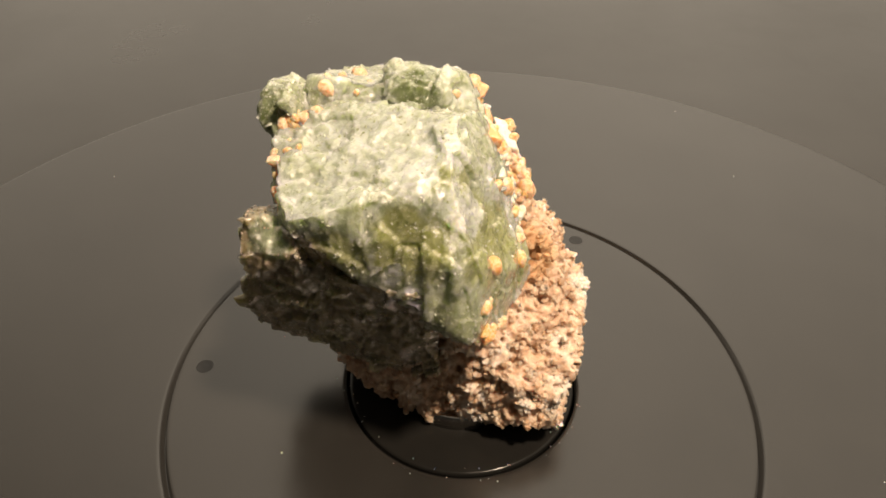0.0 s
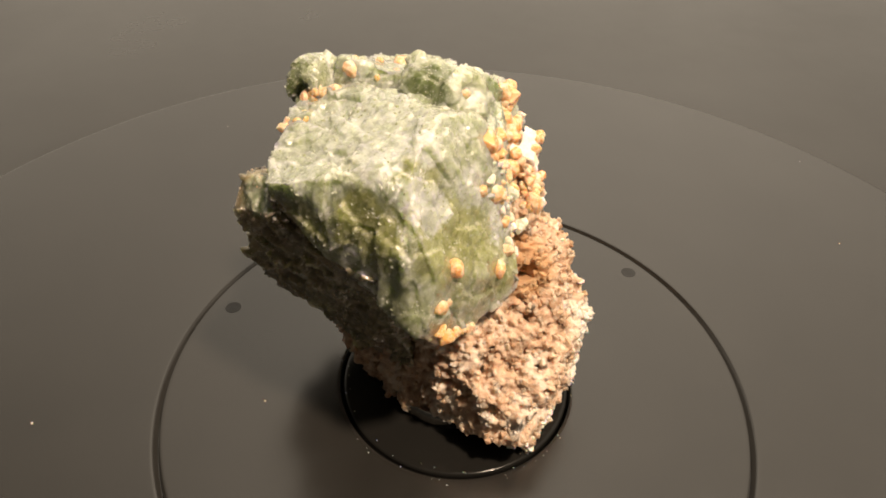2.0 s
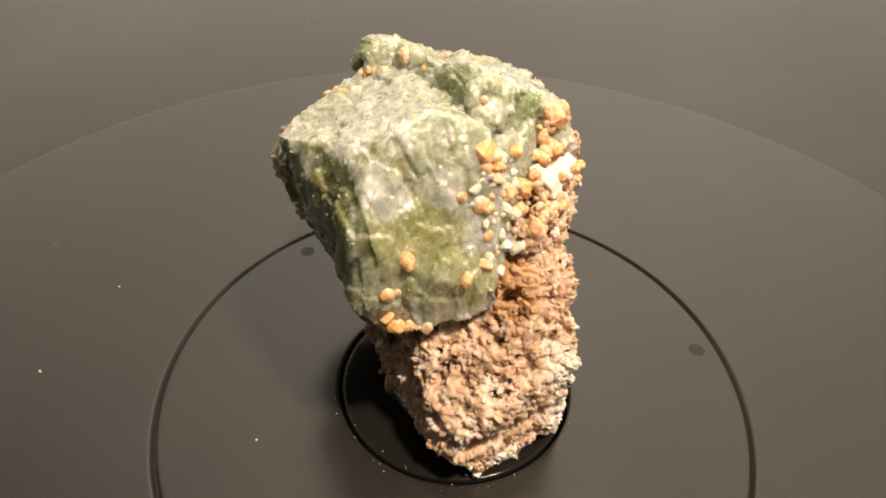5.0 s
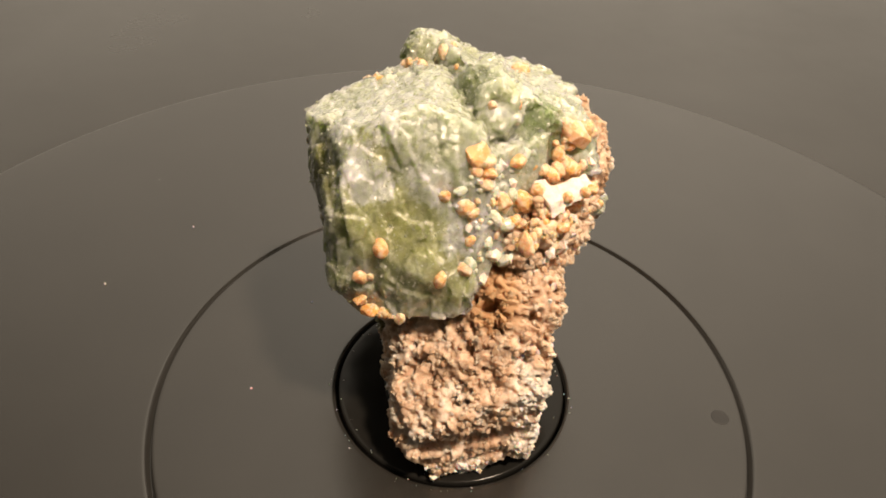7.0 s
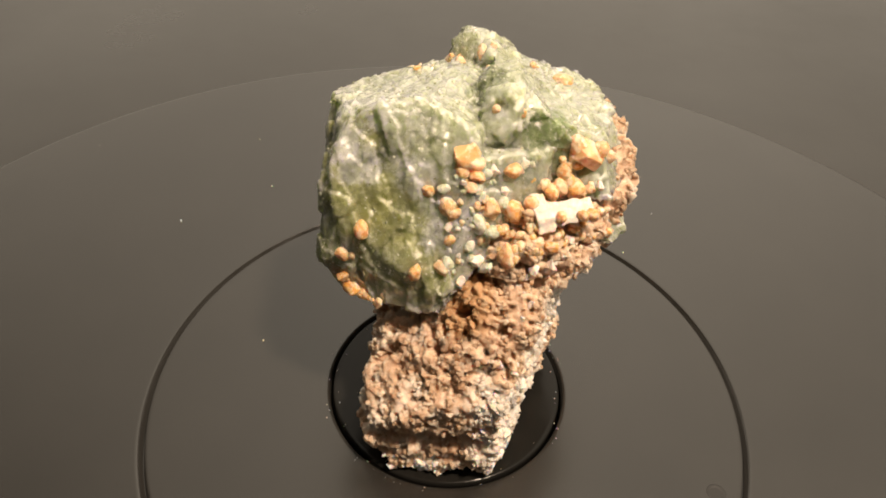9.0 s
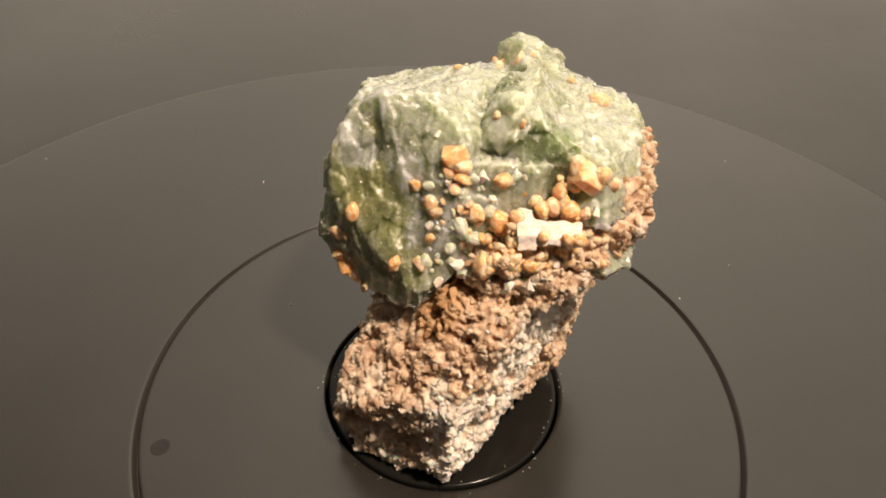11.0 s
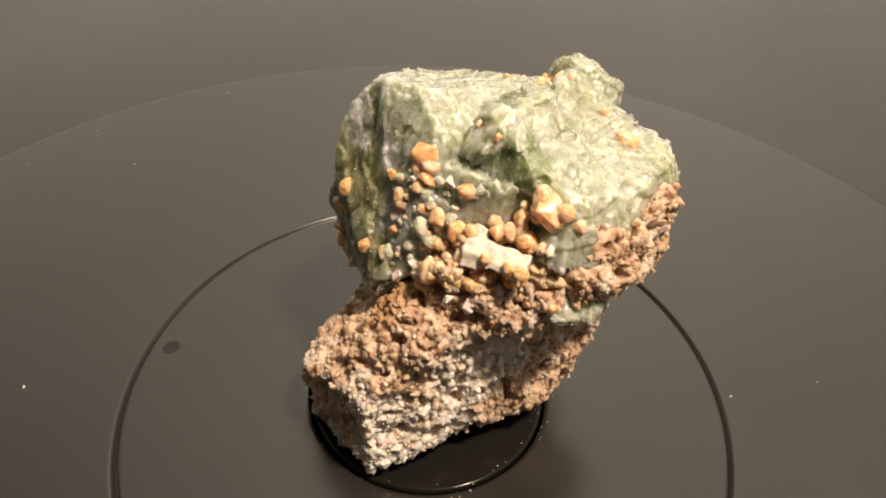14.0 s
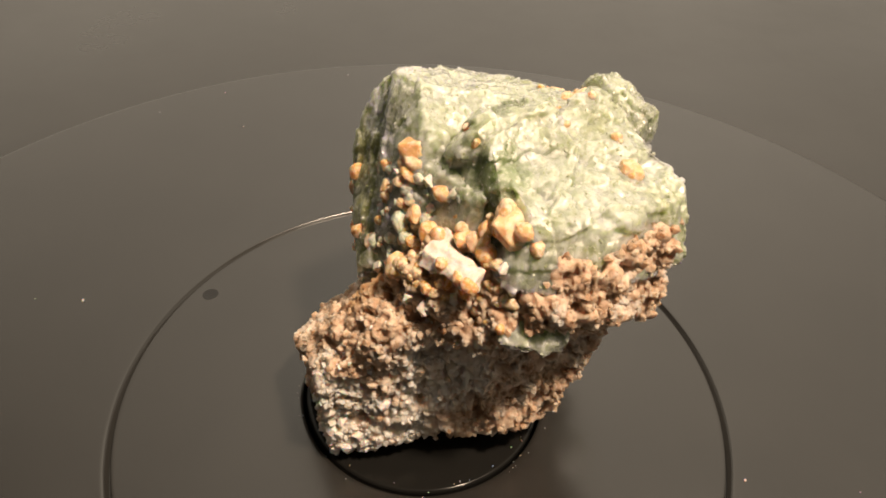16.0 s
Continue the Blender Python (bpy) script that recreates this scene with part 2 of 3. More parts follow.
BLACK = plastic_material("black_plastic", (0.015, 0.0142, 0.0128), 0.19, 0.27, 0.06)
GLOSS_BLACK = plastic_material("glossy_black_plastic", (0.009, 0.0088, 0.008), 0.10, 0.22, 0.2)
GLOSS_BLACK.node_tree.nodes["Principled BSDF"].inputs["Specular IOR Level"].default_value = 0.2
STEEL = plastic_material("polished_steel", (0.55, 0.53, 0.50), 0.10, 0.22, 0.3)
STEEL.node_tree.nodes["Principled BSDF"].inputs["Metallic"].default_value = 1.0
DENT = plastic_material("dark_matte_plastic", (0.004, 0.004, 0.004), 0.4, 0.6, 0.9)
DENT.node_tree.nodes["Principled BSDF"].inputs["Specular IOR Level"].default_value = 0.6
TABLE = plastic_material("dark_table", (0.019, 0.018, 0.0162), 0.26, 0.36, 0.01)
TABLE.node_tree.nodes["Principled BSDF"].inputs["Specular IOR Level"].default_value = 0.7


# ---- building helpers ----
def part(name, bm, mat, parent, label=""):
    me = bpy.data.meshes.new(name)
    bm.to_mesh(me)
    bm.free()
    return link_part(name, me, mat, parent, label)


def link_part(name, me, mat, parent, label=""):
    if not me.materials:
        me.materials.append(mat)
    ob = new(name, me)
    ob.parent = parent
    if label:
        tagged(ob, label)
    return ob


def direction(az, el):
    a, e = radians(az), radians(el)
    return Vector((math.cos(a) * math.cos(e), math.sin(a) * math.cos(e), math.sin(e)))


def cut_block(centre, faces, half=45):
    """A convex lump in millimetres: a cube round centre, cut by faces (azimuth, elevation, distance from the centre)."""
    bm = bmesh.new()
    bmesh.ops.create_cube(bm, size=2 * half)
    for az, el, dist in faces:
        n = direction(az, el)
        bmesh.ops.bisect_plane(bm, geom=bm.verts[:] + bm.edges[:] + bm.faces[:], plane_co=n * dist, plane_no=n, clear_outer=True)
        rim = [e for e in bm.edges if e.is_boundary]
        if rim:
            bmesh.ops.contextual_create(bm, geom=rim)
    bmesh.ops.translate(bm, verts=bm.verts[:], vec=centre)
    bmesh.ops.triangulate(bm, faces=bm.faces[:])
    bmesh.ops.recalc_face_normals(bm, faces=bm.faces[:])
    return bm


def union_mesh(name, lumps, voxel, shape):
    """Melts the lumps into one fine even mesh and lets shape(point, normal) push every vertex along its normal, all in millimetres."""
    whole = bmesh.new()
    for lump in lumps:
        tmp = bpy.data.meshes.new("lump")
        lump.to_mesh(tmp)
        lump.free()
        whole.from_mesh(tmp)
        bpy.data.meshes.remove(tmp)
    me = bpy.data.meshes.new(name)
    whole.to_mesh(me)
    whole.free()
    ob = new(name, me)
    mod = ob.modifiers.new("melt", "REMESH")
    mod.mode, mod.voxel_size, mod.use_smooth_shade = "VOXEL", voxel, True
    fine = bpy.data.meshes.new_from_object(ob.evaluated_get(bpy.context.evaluated_depsgraph_get()))
    bpy.data.objects.remove(ob)
    bpy.data.meshes.remove(me)
    count = len(fine.vertices)
    co, no = np.empty(count * 3, np.float32), np.empty(count * 3, np.float32)
    fine.vertices.foreach_get("co", co)
    fine.vertex_normals.foreach_get("vector", no)
    co, no = co.reshape(-1, 3), no.reshape(-1, 3)
    push = np.array([shape(Vector(p), Vector(n)) for p, n in zip(co, no)], np.float32)
    fine.vertices.foreach_set("co", (co + no * push[:, None]).ravel())
    fine.update()
    fine.transform(Matrix.Scale(MM, 4))
    for p in fine.polygons:
        p.use_smooth = True
    fine.name = name
    return fine


def lump_mesh(name, seed, points=14, squash=(1, 1, 1), soft=False):
    """A small faceted grain of radius one millimetre."""
    rnd = random.Random(seed)
    bm = bmesh.new()
    for i in range(points):
        h = 1 - 2 * (i + 0.5) / points
        a = i * 2.399963 + rnd.uniform(-0.25, 0.25)
        r = math.sqrt(1 - h * h)
        k = rnd.uniform(0.74, 1.18) * MM
        bm.verts.new((r * math.cos(a) * k * squash[0], r * math.sin(a) * k * squash[1], h * k * squash[2]))
    bmesh.ops.convex_hull(bm, input=bm.verts[:])
    if soft:
        bmesh.ops.bevel(bm, geom=bm.edges[:], offset=0.15 * MM, segments=1, affect="EDGES", clamp_overlap=True)
    me = bpy.data.meshes.new(name)
    bm.to_mesh(me)
    bm.free()
    return me


# ---- the table and the turntable ----
def revolve(profile, steps=192):
    """A closed surface of revolution from (radius, height) in millimetres, from the axis at the top to the axis below."""
    bm = bmesh.new()
    rings = []
    for r, z in profile:
        if r == 0:
            rings.append([bm.verts.new((0, 0, z * MM))])
        else:
            rings.append([bm.verts.new((r * MM * math.cos(k * math.tau / steps), r * MM * math.sin(k * math.tau / steps), z * MM)) for k in range(steps)])
    for a, b in zip(rings, rings[1:]):
        for k in range(steps):
            j = (k + 1) % steps
            if len(a) == 1:
                bm.faces.new((a[0], b[k], b[j]))
            elif len(b) == 1:
                bm.faces.new((a[k], b[0], a[j]))
            else:
                bm.faces.new((a[k], b[k], b[j], a[j]))
    bmesh.ops.recalc_face_normals(bm, faces=bm.faces[:])
    return bm


def build_table():
    bm = bmesh.new()
    bmesh.ops.create_cube(bm, size=1.0)
    bmesh.ops.scale(bm, verts=bm.verts[:], vec=(1.8, 1.4, 0.03))
    bmesh.ops.bevel(bm, geom=bm.edges[:], offset=0.004, segments=3, affect="EDGES")
    me = bpy.data.meshes.new("table_top")
    bm.to_mesh(me)
    bm.free()
    me.materials.append(TABLE)
    ob = new("table_top", me)
    ob.location = (0, 0.25, -0.033)
    tagged(ob, "dark grey satin table top under the turntable", "table top", kind="structure")


def build_turntable():
    base = new("turntable")
    tagged(base, "black plastic motorised turntable with two ring grooves", "turntable")
    g = 0.3
    inner, outer = 20.05, 50.15
    w, d = 0.48, 1.8
    profile = [(0, -2.6), (inner + 0.1, -2.6), (inner + 0.15, -0.15), (inner + 0.4, 0), (inner + 0.8, 0)]
    profile += [(outer - w - 0.6, 0), (outer - w - 0.25, 0), (outer - w, -0.08), (outer - w * g, -d), (outer + w * g, -d), (outer + w, -0.08), (outer + w + 0.25, 0), (outer + w + 0.6, 0)]
    profile += [(122.4, 0), (123, 0), (123.3, -0.08), (123.4, -0.35), (123.4, -1), (123.4, -14), (120, -15), (0, -15)]
    ob = part("platter", revolve(profile), BLACK, base)
    hub = part("hub_disc", revolve([(0, 0), (inner - 1.2, 0), (inner - 0.8, 0), (inner - 0.55, -0.08), (inner - 0.4, -0.4), (inner - 0.4, -2.5), (0, -2.5)]), GLOSS_BLACK, base, "glossy black round centre plate")
    for disc in (ob, hub):  # the grooves run a little out of true
        disc.location = (0.45 * MM, 0.5 * MM, 0)
    for p in (*ob.data.polygons, *hub.data.polygons):
        p.use_smooth = True
    foot = revolve([(0, -14.8), (60, -14.8), (62, -16), (62, -18), (0, -18)], 96)
    part("foot", foot, BLACK, base)
    # three small dents in the top, drawn as thin darker discs
    for x, y in ((-45.1, -0.7), (24.5, 39.8), (23.4, -39.8)):
        bm = revolve([(0, 0.02), (0.9, 0.02), (1.2, 0.05), (1.45, 0.03), (1.6, -0.1), (0, -0.1)], 20)
        dent = part("dent", bm, DENT, base, "small dark round dent")
        dent.location = (x * MM, y * MM, 0)
    # dust: single specks, and a litter of them along the rim of the centre plate
    rnd = random.Random(5)
    bm = bmesh.new()
    specks = [(-31.4, 42.2, 0.16), (-10.8, -32.1, 0.16), (-59.4, -35.3, 0.18), (-47.1, -53.8, 0.2), (44.2, -50.7, 0.2), (-27.3, -17.2, 0.15)]
    for i in range(16):
        r, a = 120 * math.sqrt(rnd.uniform(0.05, 1)), rnd.uniform(0, math.tau)
        specks.append((r * math.cos(a), r * math.sin(a), rnd.choice((0.07, 0.09, 0.11))))
    for i in range(70):
        r, a = inner + rnd.choice((-1.3, -0.9, 0.6, 0.9)) + rnd.gauss(0, 0.35), rnd.uniform(0, math.tau)
        specks.append((r * math.cos(a) + 0.45, r * math.sin(a) + 0.5, rnd.uniform(0.03, 0.09)))
    for x, y, s in specks:
        m = pose(x * MM, y * MM, s * 0.6 * MM, rnd.uniform(0, 90), rnd.uniform(0, 90), 0)
        bmesh.ops.create_cube(bm, size=s * 1.6 * MM, matrix=m @ Matrix.Diagonal((rnd.uniform(0.6, 1.6), 1, 0.8, 1)))
    tagged(part("dust", bm, CHALK, base, "pale specks of dust"), kind="stuff")
    return base


def build_stand():
    base = new("ring_stand")
    tagged(base, "low polished metal ring stand under the mineral", "display stand")
    part("ring", revolve([(9.7, 2.4), (10.1, 2.6), (10.7, 2.4), (11.0, 1.9), (10.9, 0.5), (11.1, 0), (8.9, 0), (9.2, 0.5), (9.4, 1.9), (9.7, 2.4)], 96), STEEL, base)
    for p in base.children[0].data.polygons:
        p.use_smooth = True
    return base


# ---- the mineral specimen ----
def chips(p, cell, tilt, seed):
    """Flat chipped facets: every cell of a Voronoi pattern leans its own way."""
    _, near = noise.voronoi(p / cell + Vector((seed, seed * 0.7, -seed)))
    c = near[0]
    lean = noise.cell_vector(c * 37.7)
    return (p / cell + Vector((seed, seed * 0.7, -seed)) - c).dot(lean - Vector((0.5, 0.5, 0.5))) * tilt


def crystal_relief(amp, seed, stretch=0.5, step_way=(0, 0.75, 0.65), spacing=5.0, step=0.0):
    way = Vector(step_way)

    def shape(p, n):
        u = p.dot(way) / spacing + 0.7 * noise.noise(p * 0.13 + Vector((seed, 0, 3))) + 0.2 * noise.noise(p * 0.5)
        terrace = step * (u - math.floor(u) - 0.5)
        q = Vector((p.x, p.y, p.z * stretch))
        big = chips(q, 6.5, 2.6, seed)
        small = chips(q, 2.2, 1.3, seed + 11)
        fine = chips(p, 0.95, 0.18, seed + 23)
        wave = noise.noise(p * 0.11 + Vector((seed * 3, 1, 8)))
        return amp * (big + small + fine + terrace + 0.8 * wave - 0.25)
    return shape


def matrix_relief(p, n):
    a = noise.fractal(p * 0.2, 0.8, 2.0, 4)
    b = chips(p, 1.6, 1.5, 3)
    c = noise.noise(p * 1.1)
    pit = max(0.0, noise.noise(p * 0.42 + Vector((9, 4, 1))) - 0.22) + 0.8 * max(0.0, noise.noise(p * 0.8) - 0.25) * min(1.0, max(0.0, (p.z - 8) / 6))
    notch = 2.6 * max(0.0, 1 - abs(p.z - 9) / 2.6) * min(1.0, max(0.0, (p.x - 10) / 3)) * min(1.0, max(0.0, (5 - p.y) / 3))
    return 0.35 - notch + 1.1 * a + 0.8 * b + 0.4 * c - 7.5 * pit


def build_specimen():
    base = new("mineral_specimen")
    tagged(base, "green crystals with orange grains on sandy brown rock matrix", "mineral")

    main = cut_block((-9.5, -5.4, 38.1), [
        (-148, 71, 12.3), (-15, 22, 13.7), (-8, 30, 14.6), (-28, 0, 15.9), (-95, 3, 12.0), (-88, 22, 13.2), (-118, -32, 9.9), (-56, 9, 15.4), (-90, 43, 14.4), (-163, 4, 14.8), (79, 12, 12.1), (119, -87, 12), (20, 15, 16.8), (65, -29, 15.6), (80, 63, 15.1)])
    saddle = cut_block((-15.3, 5.5, 42.9), [
        (-145, 80, 6.4), (3, 0, 11.3), (-177, 0, 9.8), (94, 22, 7.3), (-86, -2, 6.3), (119, -87, 10.2)])
    bridge = cut_block((-2, 7, 43.5), [(8, 22, 4.9), (90, 0, 6), (-90, 0, 7), (0, 75, 4.6), (180, 0, 6), (0, -90, 6), (40, 10, 6.4)])
    low = cut_block((-14.8, -0.2, 24.3), [
        (-101, -19, 10.9), (-61, 87, 13.2), (-177, -5, 16.9), (177, -61, 13.3), (3, 0, 11.3), (94, 2, 9.4), (-126, 19, 16.4), (119, -87, 11.7), (170, 35, 14)])
    left = cut_block((-25.2, -9.6, 37.1), [
        (-96, -12, 4.6), (-114, 44, 4.7), (-176, 10, 3.7), (12, 21, 4.6), (94, 2, 4.5), (119, -87, 6.1), (-149, -32, 4.6), (58, 63, 3.8)])
    second = cut_block((-11.6, 15.2, 43.3), [
        (95, 70, 5.8), (64, 26, 9.4), (91, 20, 8.9), (134, 11, 13.0), (3, 25, 12), (-177, 0, 10.8), (-90, 24, 11.4), (23, -81, 5.1), (-37, 38, 13)])
    knob = cut_block((-25.6, 5.9, 47.5), [
        (-15, 80, 4.9), (-95, 19, 4.0), (-18, 25, 3.9), (61, 43, 5), (-176, 15, 3.2), (104, 2, 6.2), (119, -87, 5), (-165, -30, 2.6), (-144, 40, 4.9), (-56, 48, 4.7), (-1, 50, 4.9), (-172, 56, 4.9), (-103, 54, 4.9), (103, 53, 5)])
    bump_top = cut_block((-7.0, 7.2, 51.1), [
        (-90, 13, 3.5), (-89, 48, 3.6), (-20, 82, 3), (2, 15, 6.5), (0, 45, 5.4), (93, 43, 3.8), (-176, 10, 5.6), (-173, 51, 4.8), (-145, 35, 4.8), (119, -87, 4.1), (-42, 34, 4.6)])
    sliver = cut_block((0.2, 21.9, 33.4), [
        (79, -8, 3.1), (61, 43, 2), (12, -71, 1.4), (-17, 0, 3.7), (163, 0, 4.3), (-86, -2, 5.2), (-61, 87, 3.1)])

    body = cut_block((2.7, 2.6, 11.7), [
        (-65, 39, 13.9), (-21, 38, 16.6), (-11, -3, 16.2), (59, -2, 10.9), (69, 1, 12.4), (-106, -1, 13.3), (102, -77, 8.9), (-177, 0, 22.6), (-61, 87, 19.3), (124, -4, 25.5), (135, -19, 20.3), (-92, -38, 15.6), (-150, -41, 19.4)])
    shelf = cut_block((-5.3, 13.9, 32.9), [
        (26, 31, 10.5), (73, -32, 8.0), (48, 2, 10.9), (94, 2, 12.7), (119, 1, 16.2), (13, -4, 12.6), (55, -74, 5.6), (-177, 0, 15.4), (-86, -2, 9.9), (-65, 38, 11.6), (-61, 87, 10.2)])

    rock = union_mesh("matrix", [body, shelf], 0.3, matrix_relief)
    meshes = []
    matrix = link_part("matrix", rock, MATRIX, base, "sandy beige and brown granular rock")
    for lumps, mat, relief, label in (
            ([main, saddle, bridge], GREEN, crystal_relief(0.66, 1, 0.28, (0.1, 0.78, 0.62), 6.5, 0.6), "large pale green crystal with whitish film"),
            ([second, bump_top], GREEN, crystal_relief(0.7, 2, 0.5, (0.25, 0.5, -0.8), 4.0, 0.6), "pale green crystal with streaked slanting face"),
            ([low, left], SHADED_GREEN, crystal_relief(1.2, 3, 0.8), "brownish green crystal mass on the underside, darkened for shade"),
            ([sliver], GREEN, crystal_relief(0.7, 6, 0.8), "small green crystal under the ledge"),
            ([knob], GREEN, crystal_relief(0.8, 4, 0.6), "small dark green crystal knob on top")):
        meshes.append(union_mesh("crystal", lumps, 0.27, relief))
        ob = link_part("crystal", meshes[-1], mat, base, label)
        add_shards("frost_layer", ob, meshes[-1], SHARD if mat is GREEN else MATRIX, 11000 if len(meshes) == 1 else 5200, "glassy whitish crystal shards", True)
    add_shards("crumb_layer", matrix, rock, MATRIX, 11000, "sugary sand-coloured crumbs", False)
    add_grains(base, rock, meshes)
    return base


def surface_points(me, count, seed, keep=None):
    """Random places and normals on a mesh, in metres, spread by area."""
    rnd = np.random.RandomState(seed)
    n = len(me.polygons)
    area, mid, nor = np.empty(n), np.empty(n * 3), np.empty(n * 3)
    me.polygons.foreach_get("area", area)
    me.polygons.foreach_get("center", mid)
    me.polygons.foreach_get("normal", nor)
    mid, nor = mid.reshape(-1, 3), nor.reshape(-1, 3)
    if keep is not None:
        area = area * keep(mid * 1000)
    pick = rnd.choice(n, count, p=area / area.sum())
    return mid[pick], nor[pick]


def add_shards(name, parent, me, mat, count, label, patchy):
    """The sugary surface of the stone: thousands of small angular bits sunk into it, in patches on the crystals."""
    rnd = random.Random(count)
    shapes = []
    for k in range(6):
        tmp = lump_mesh("bit", 40 + k, 9, (1, 0.85, 0.7))
        shapes.append((np.array([v.co[:] for v in tmp.vertices]), [tuple(p.vertices) for p in tmp.polygons]))
        bpy.data.meshes.remove(tmp)
    mid, nor = surface_points(me, count, 3)
    verts, faces, total = [], [], 0
    for c, n in zip(mid, nor):
        if patchy and noise.noise(Vector(c) * 230) + 0.6 * noise.noise(Vector(c) * 600) < rnd.uniform(-0.35, 0.3):
            continue
        pts, fs = shapes[rnd.randrange(6)]
        size = 0.12 + 0.28 * rnd.random() ** 2.6 if patchy else 0.18 + 0.75 * rnd.random() ** 2.4
        turn = np.array(Euler((rnd.uniform(0, 6), rnd.uniform(0, 6), rnd.uniform(0, 6))).to_matrix())
        verts.append(pts @ turn.T * size + c + n * size * (-0.4 if patchy else 0.1) * MM)
        faces += [tuple(i + total for i in f) for f in fs]
        total += len(pts)
    bits = bpy.data.meshes.new(name)
    bits.from_pydata(np.concatenate(verts).tolist(), [], faces)
    tagged(link_part(name, bits, mat, parent, label), kind="stuff")


def add_grains(base, rock, crystals):
    """Orange grains and chalky pieces that sit singly on the stone."""
    corners, faces = [], []
    bar = cut_block((5.9, 14.6, 40.2), [
        (7, 21, 0.8), (-173, -21, 1.2), (4, 69, 0.75), (12, -71, 0.8), (97, 8, 3.5), (-83, -8, 4.1)])
    block = cut_block((6, 11.2, 39.9), [
        (7, 21, 1.3), (-173, -21, 1.6), (4, 69, 1.3), (12, -71, 1.4), (99, 8, 1), (-81, -8, 1.2)])
    white = union_mesh("white_bar", [bar, block], 0.2, lambda p, n: 0.35 * noise.noise(p * 0.7) + chips(p, 1.6, 0.2, 2))
    link_part("white_bar", white, CHALK, base, "chalky white blocky crystal bar")
    for me in (rock, *crystals):
        first = len(corners)
        corners += [v.co[:] for v in me.vertices]
        faces += [[first + i for i in p.vertices] for p in me.polygons]
    ground = BVHTree.FromPolygons(corners, faces)
    rnd = random.Random(21)
    kinds = {ORANGE: [lump_mesh("grain", k, 18 + k % 7, (1.1, 1.0, 0.95), True) for k in range(9)],
             CHALK: [lump_mesh("chalk", k, 9, (1.1, 0.85, 0.7)) for k in range(5)],
             PALE: [lump_mesh("pale", k + 9, 13, (1.2, 1.0, 0.75), True) for k in range(6)]}

    def grain(name, place, size, mat, label="", squash=1.0, settle=True):
        me = rnd.choice(kinds[mat])
        ob = link_part(name, me, mat, base, label)
        seat, out = Vector(place) * MM, Vector((0, 0, 1))
        touch, normal, _, away = ground.find_nearest(seat)
        if settle and away < 4 * MM:
            seat, out = touch, normal
        ob.location = seat + out * size * (-0.4 if mat is PALE else -0.08 if mat is ORANGE else 0.1) * MM
        ob.rotation_euler = (rnd.uniform(0, 6), rnd.uniform(0, 6), rnd.uniform(0, 6))
        ob.scale = (size, size * rnd.uniform(0.75, 1.1), size * squash * rnd.uniform(0.85, 1.1))

    # large single grains: place and radius
    for x, y, z, r in ((2.8, 0.9, 47.6, 2.1), (5.2, -0.6, 41.0, 1.4), (-2.4, 6.5, 50.5, 1.5), (-17.3, 17.8, 47.9, 1.9), (0.4, 17.2, 46.6, 2.6), (-0.3, 15.5, 47.3, 1.4), (3.9, -12.6, 37.5, 1.3), (7.4, -5.7, 32.8, 1.2), (-25.0, 1.8, 48.2, 1.3), (-23.6, 2.4, 48.3, 1.5), (-21.7, 2.3, 48.6, 1.3), (-20.3, 2.9, 48.8, 1), (2.8, -15.2, 32.8, 1.2), (2.8, -4.4, 43.2, 0.9), (1.8, 10.1, 43.7, 1.2), (3.3, 12.6, 42.4, 1.1), (2.9, 16.7, 42.6, 1.7), (9.0, 6.0, 36.7, 1.7), (-18.7, 13.4, 49.5, 0.8), (2.2, 13.8, 44.1, 1.1), (4.1, 14.5, 42.8, 1.4), (4.7, 9.7, 41.9, 1.1), (5.1, 7.3, 40.3, 1.7), (7.9, 9.9, 37.3, 1.2), (8.5, 7.9, 37.4, 0.9), (-0.7, 20.6, 45.1, 1.1), (7.3, 13.5, 39.8, 0.8), (6.8, 15.3, 38.1, 0.8), (8, 12.3, 36.7, 1), (-14.2, 7.5, 50.3, 1.1), (-19.6, 6.3, 51.1, 1.2), (4, -14.6, 26.5, 1.3), (2.7, -15.3, 28.5, 1), (5, -13, 25.6, 1.1), (6, -11.2, 25.5, 0.9), (-25.2, -4.8, 45.7, 1), (6.7, 16.5, 38.8, 0.9), (3.4, 15.7, 44.3, 1.2), (2.6, 11.6, 43.3, 0.9)):
        grain("orange_grain", (x, y, z), r * 1.05, ORANGE)
        for _ in range(4 if r > 1.5 else 2):
            grain("orange_grain", (x + rnd.uniform(-0.2, 0.4) * r, y + rnd.uniform(-0.8, 0.8) * r, z + rnd.uniform(-0.8, 0.5) * r), r * rnd.uniform(0.4, 0.65), ORANGE)
    # grains grown over the white bar
    for x, y, z, r in ((6.7, 13.3, 40.8, 0.9), (6.5, 16.3, 40.8, 0.9), (5.9, 17.7, 40.6, 1.1), (6.6, 10, 39.2, 0.9)):
        grain("orange_grain", (x, y, z), r, ORANGE, settle=False)
    # loose clusters of small grains on top and along the edge of the pocket
    for x, y, z, wide, many in ((-22.9, 2.3, 48.1, 2.2, 9), (-23.4, -4, 45.5, 3.0, 8), (-23.2, -9, 43.5, 2.0, 4), (-14.9, 7.4, 50.1, 1.8, 5), (-2.4, 7.3, 49.8, 1.3, 4), (2.9, 1.6, 44.7, 1.8, 5), (1.1, 15.6, 45.4, 2.2, 10), (6.6, 6.4, 39.3, 2.2, 8), (4.6, 1.3, 41.9, 2.2, 6), (2.1, 8.8, 45.1, 1.6, 5)):
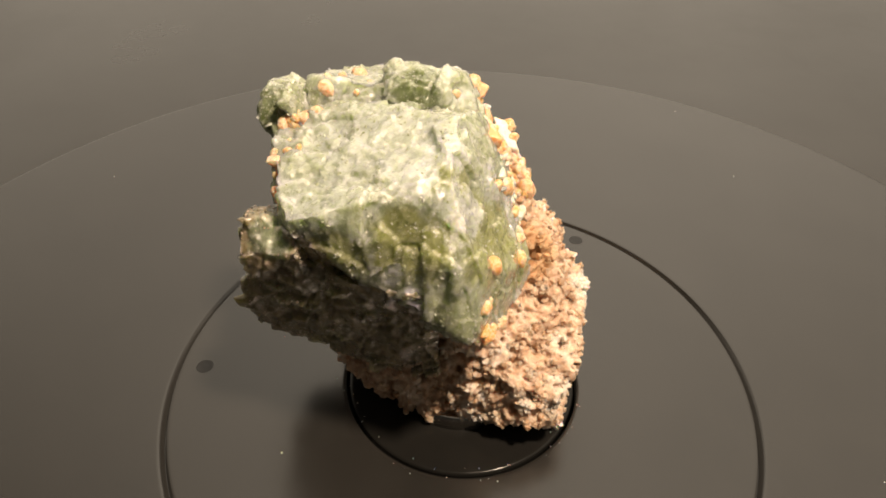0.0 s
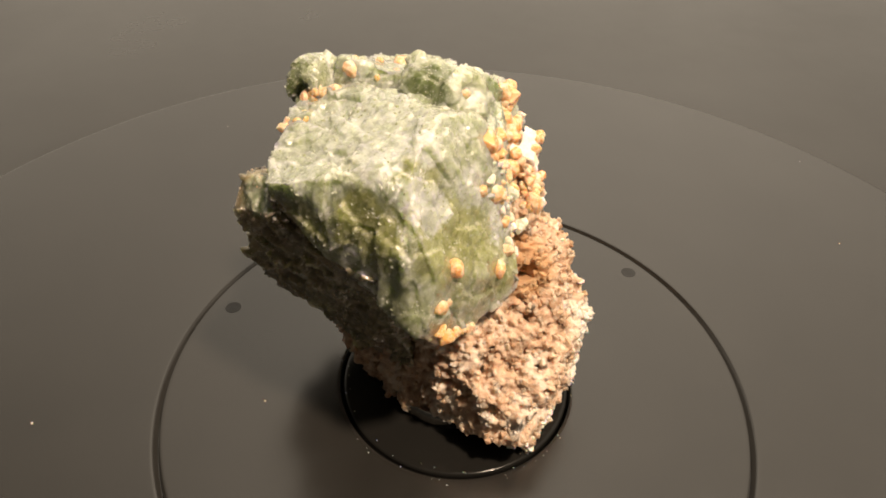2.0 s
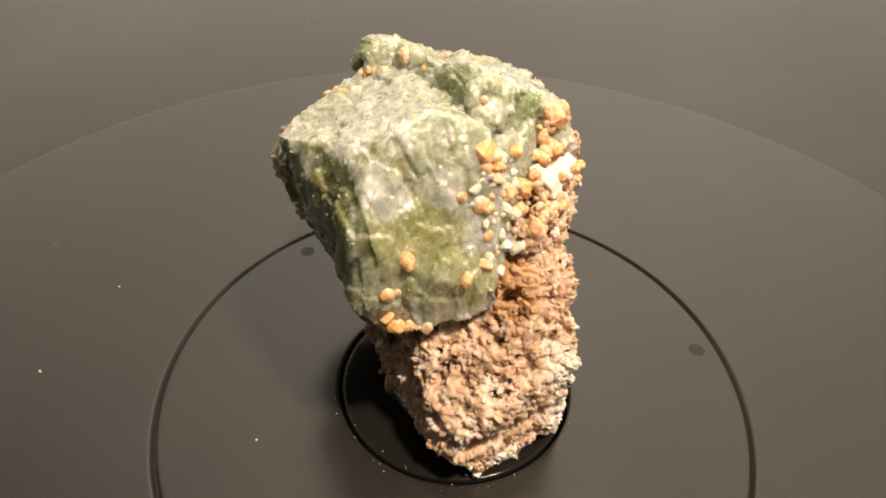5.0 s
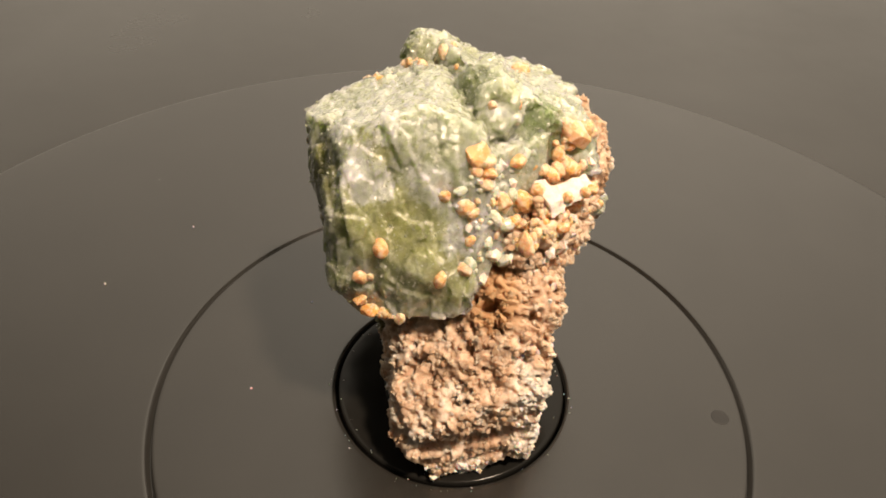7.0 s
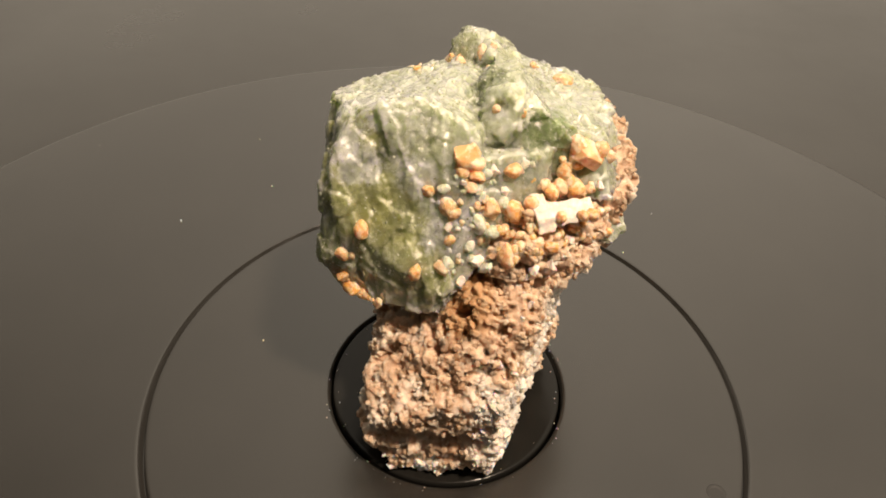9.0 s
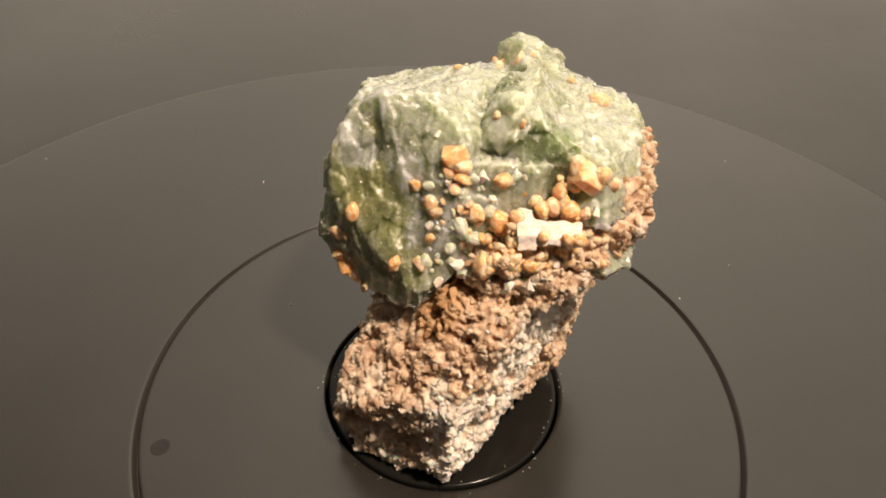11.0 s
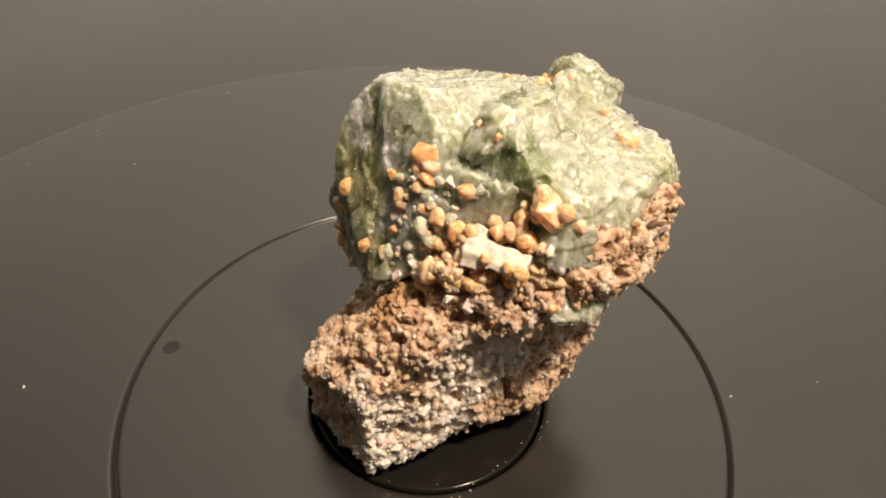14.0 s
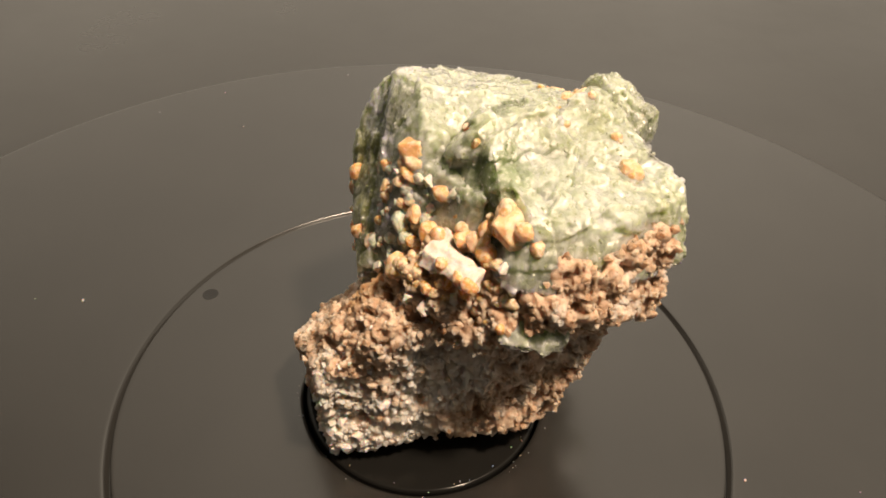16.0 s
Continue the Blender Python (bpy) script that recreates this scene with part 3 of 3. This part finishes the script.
        for _ in range(many):
            grain("orange_grain", (x + rnd.gauss(0, 0.4) * wide, y + rnd.gauss(0, 0.4) * wide, z + rnd.gauss(0, 0.3) * wide), rnd.uniform(0.45, 0.9), ORANGE)
    # pale glassy grains beside the pocket
    for x, y, z, r in ((4, 4.8, 40.8, 1.6), (7.2, 3.5, 34.2, 1.6), (5.9, 3.5, 39.3, 1.8), (6.5, 1.8, 36.2, 1.4), (4.7, 6.4, 42.4, 1.2), (2.8, 6.3, 44.7, 1.1), (2.3, 8.2, 45, 0.9), (6.9, 4.8, 37.5, 1.3), (0.9, 8.3, 46.9, 0.9), (1.4, 9.6, 45.9, 0.8)):
        grain("pale_grain", (x, y, z), r, PALE)
    for x, y, z, r in ((8.4, 12.4, 33.6, 1.5), (6.3, 15.5, 36.4, 0.9), (2, 19.1, 42.5, 0.9), (8.9, 10.2, 33.9, 1.1), (7.6, 14.2, 35, 0.8)):
        grain("white_grain", (x, y, z), r, CHALK)
    # crowd in the pocket beside the white bar
    pocket = lambda m: ((m[:, 0] > 2) & (m[:, 1] > 5) & (m[:, 1] < 22) & (m[:, 2] > 33.5) & (m[:, 2] < 44.5)).astype(float)
    mid, nor = surface_points(rock, 60, 5, pocket)
    for c, n in zip(mid, nor):
        grain("orange_grain", (c / MM - n * 0.1), rnd.uniform(0.4, 0.95), ORANGE)
    # large chalky lumps on the lower corner
    for x, y, z, r in ((17.6, 6.5, 4.3, 1.8), (17.3, 4.4, 3, 1.4), (17.9, 6.9, 9.9, 1.6), (17.3, 6.2, 17, 1.3), (16.2, -6.3, 1.2, 1.6), (15.3, -4.7, 1.5, 1.3), (16.4, 8, 7.1, 1.4), (13, 10.2, 14.8, 1.2)):
        grain("white_grain", (x, y, z), r * 0.9, CHALK)
    # chalky lumps along the lower edge of the matrix
    foot = lambda m: ((m[:, 0] > 13) & (m[:, 1] > 2) & (m[:, 1] < 9) & (m[:, 2] < 24)).astype(float) + 1.5 * ((m[:, 0] > 12) & (m[:, 2] < 5)) + 0.5 * ((m[:, 0] > 0) & (m[:, 1] > 8) & (m[:, 2] < 34) & (m[:, 2] > 27))
    mid, nor = surface_points(rock, 240, 6, foot)
    for c, n in zip(mid, nor):
        grain("white_grain", (c / MM + n * 0.2), 0.35 + 0.75 * rnd.random() ** 2.0, CHALK, squash=0.8)
    # pale green and orange grains grown over the face between the large crystal and the pocket
    face = lambda m: ((m[:, 0] > 1) & (m[:, 1] > -2) & (m[:, 1] < 9) & (m[:, 2] > 31) & (m[:, 2] < 46.5)).astype(float)
    mid, nor = surface_points(crystals[0], 64, 7, face)
    for i, (c, n) in enumerate(zip(mid, nor)):
        name, mat = (("orange_grain", ORANGE), ("pale_grain", PALE), ("pale_grain", PALE), ("white_grain", CHALK), ("pale_grain", PALE))[i % 5]
        grain(name, (c / MM - n * 0.4), 0.6 + 1.0 * rnd.random() ** 1.5, mat)


def motions():
    rows = spin_rows()
    for thing in (TURNTABLE, STAND, SPECIMEN):
        walk(thing, rows)


build_table()
TURNTABLE = build_turntable()
STAND = build_stand()
SPECIMEN = build_specimen()
motions()
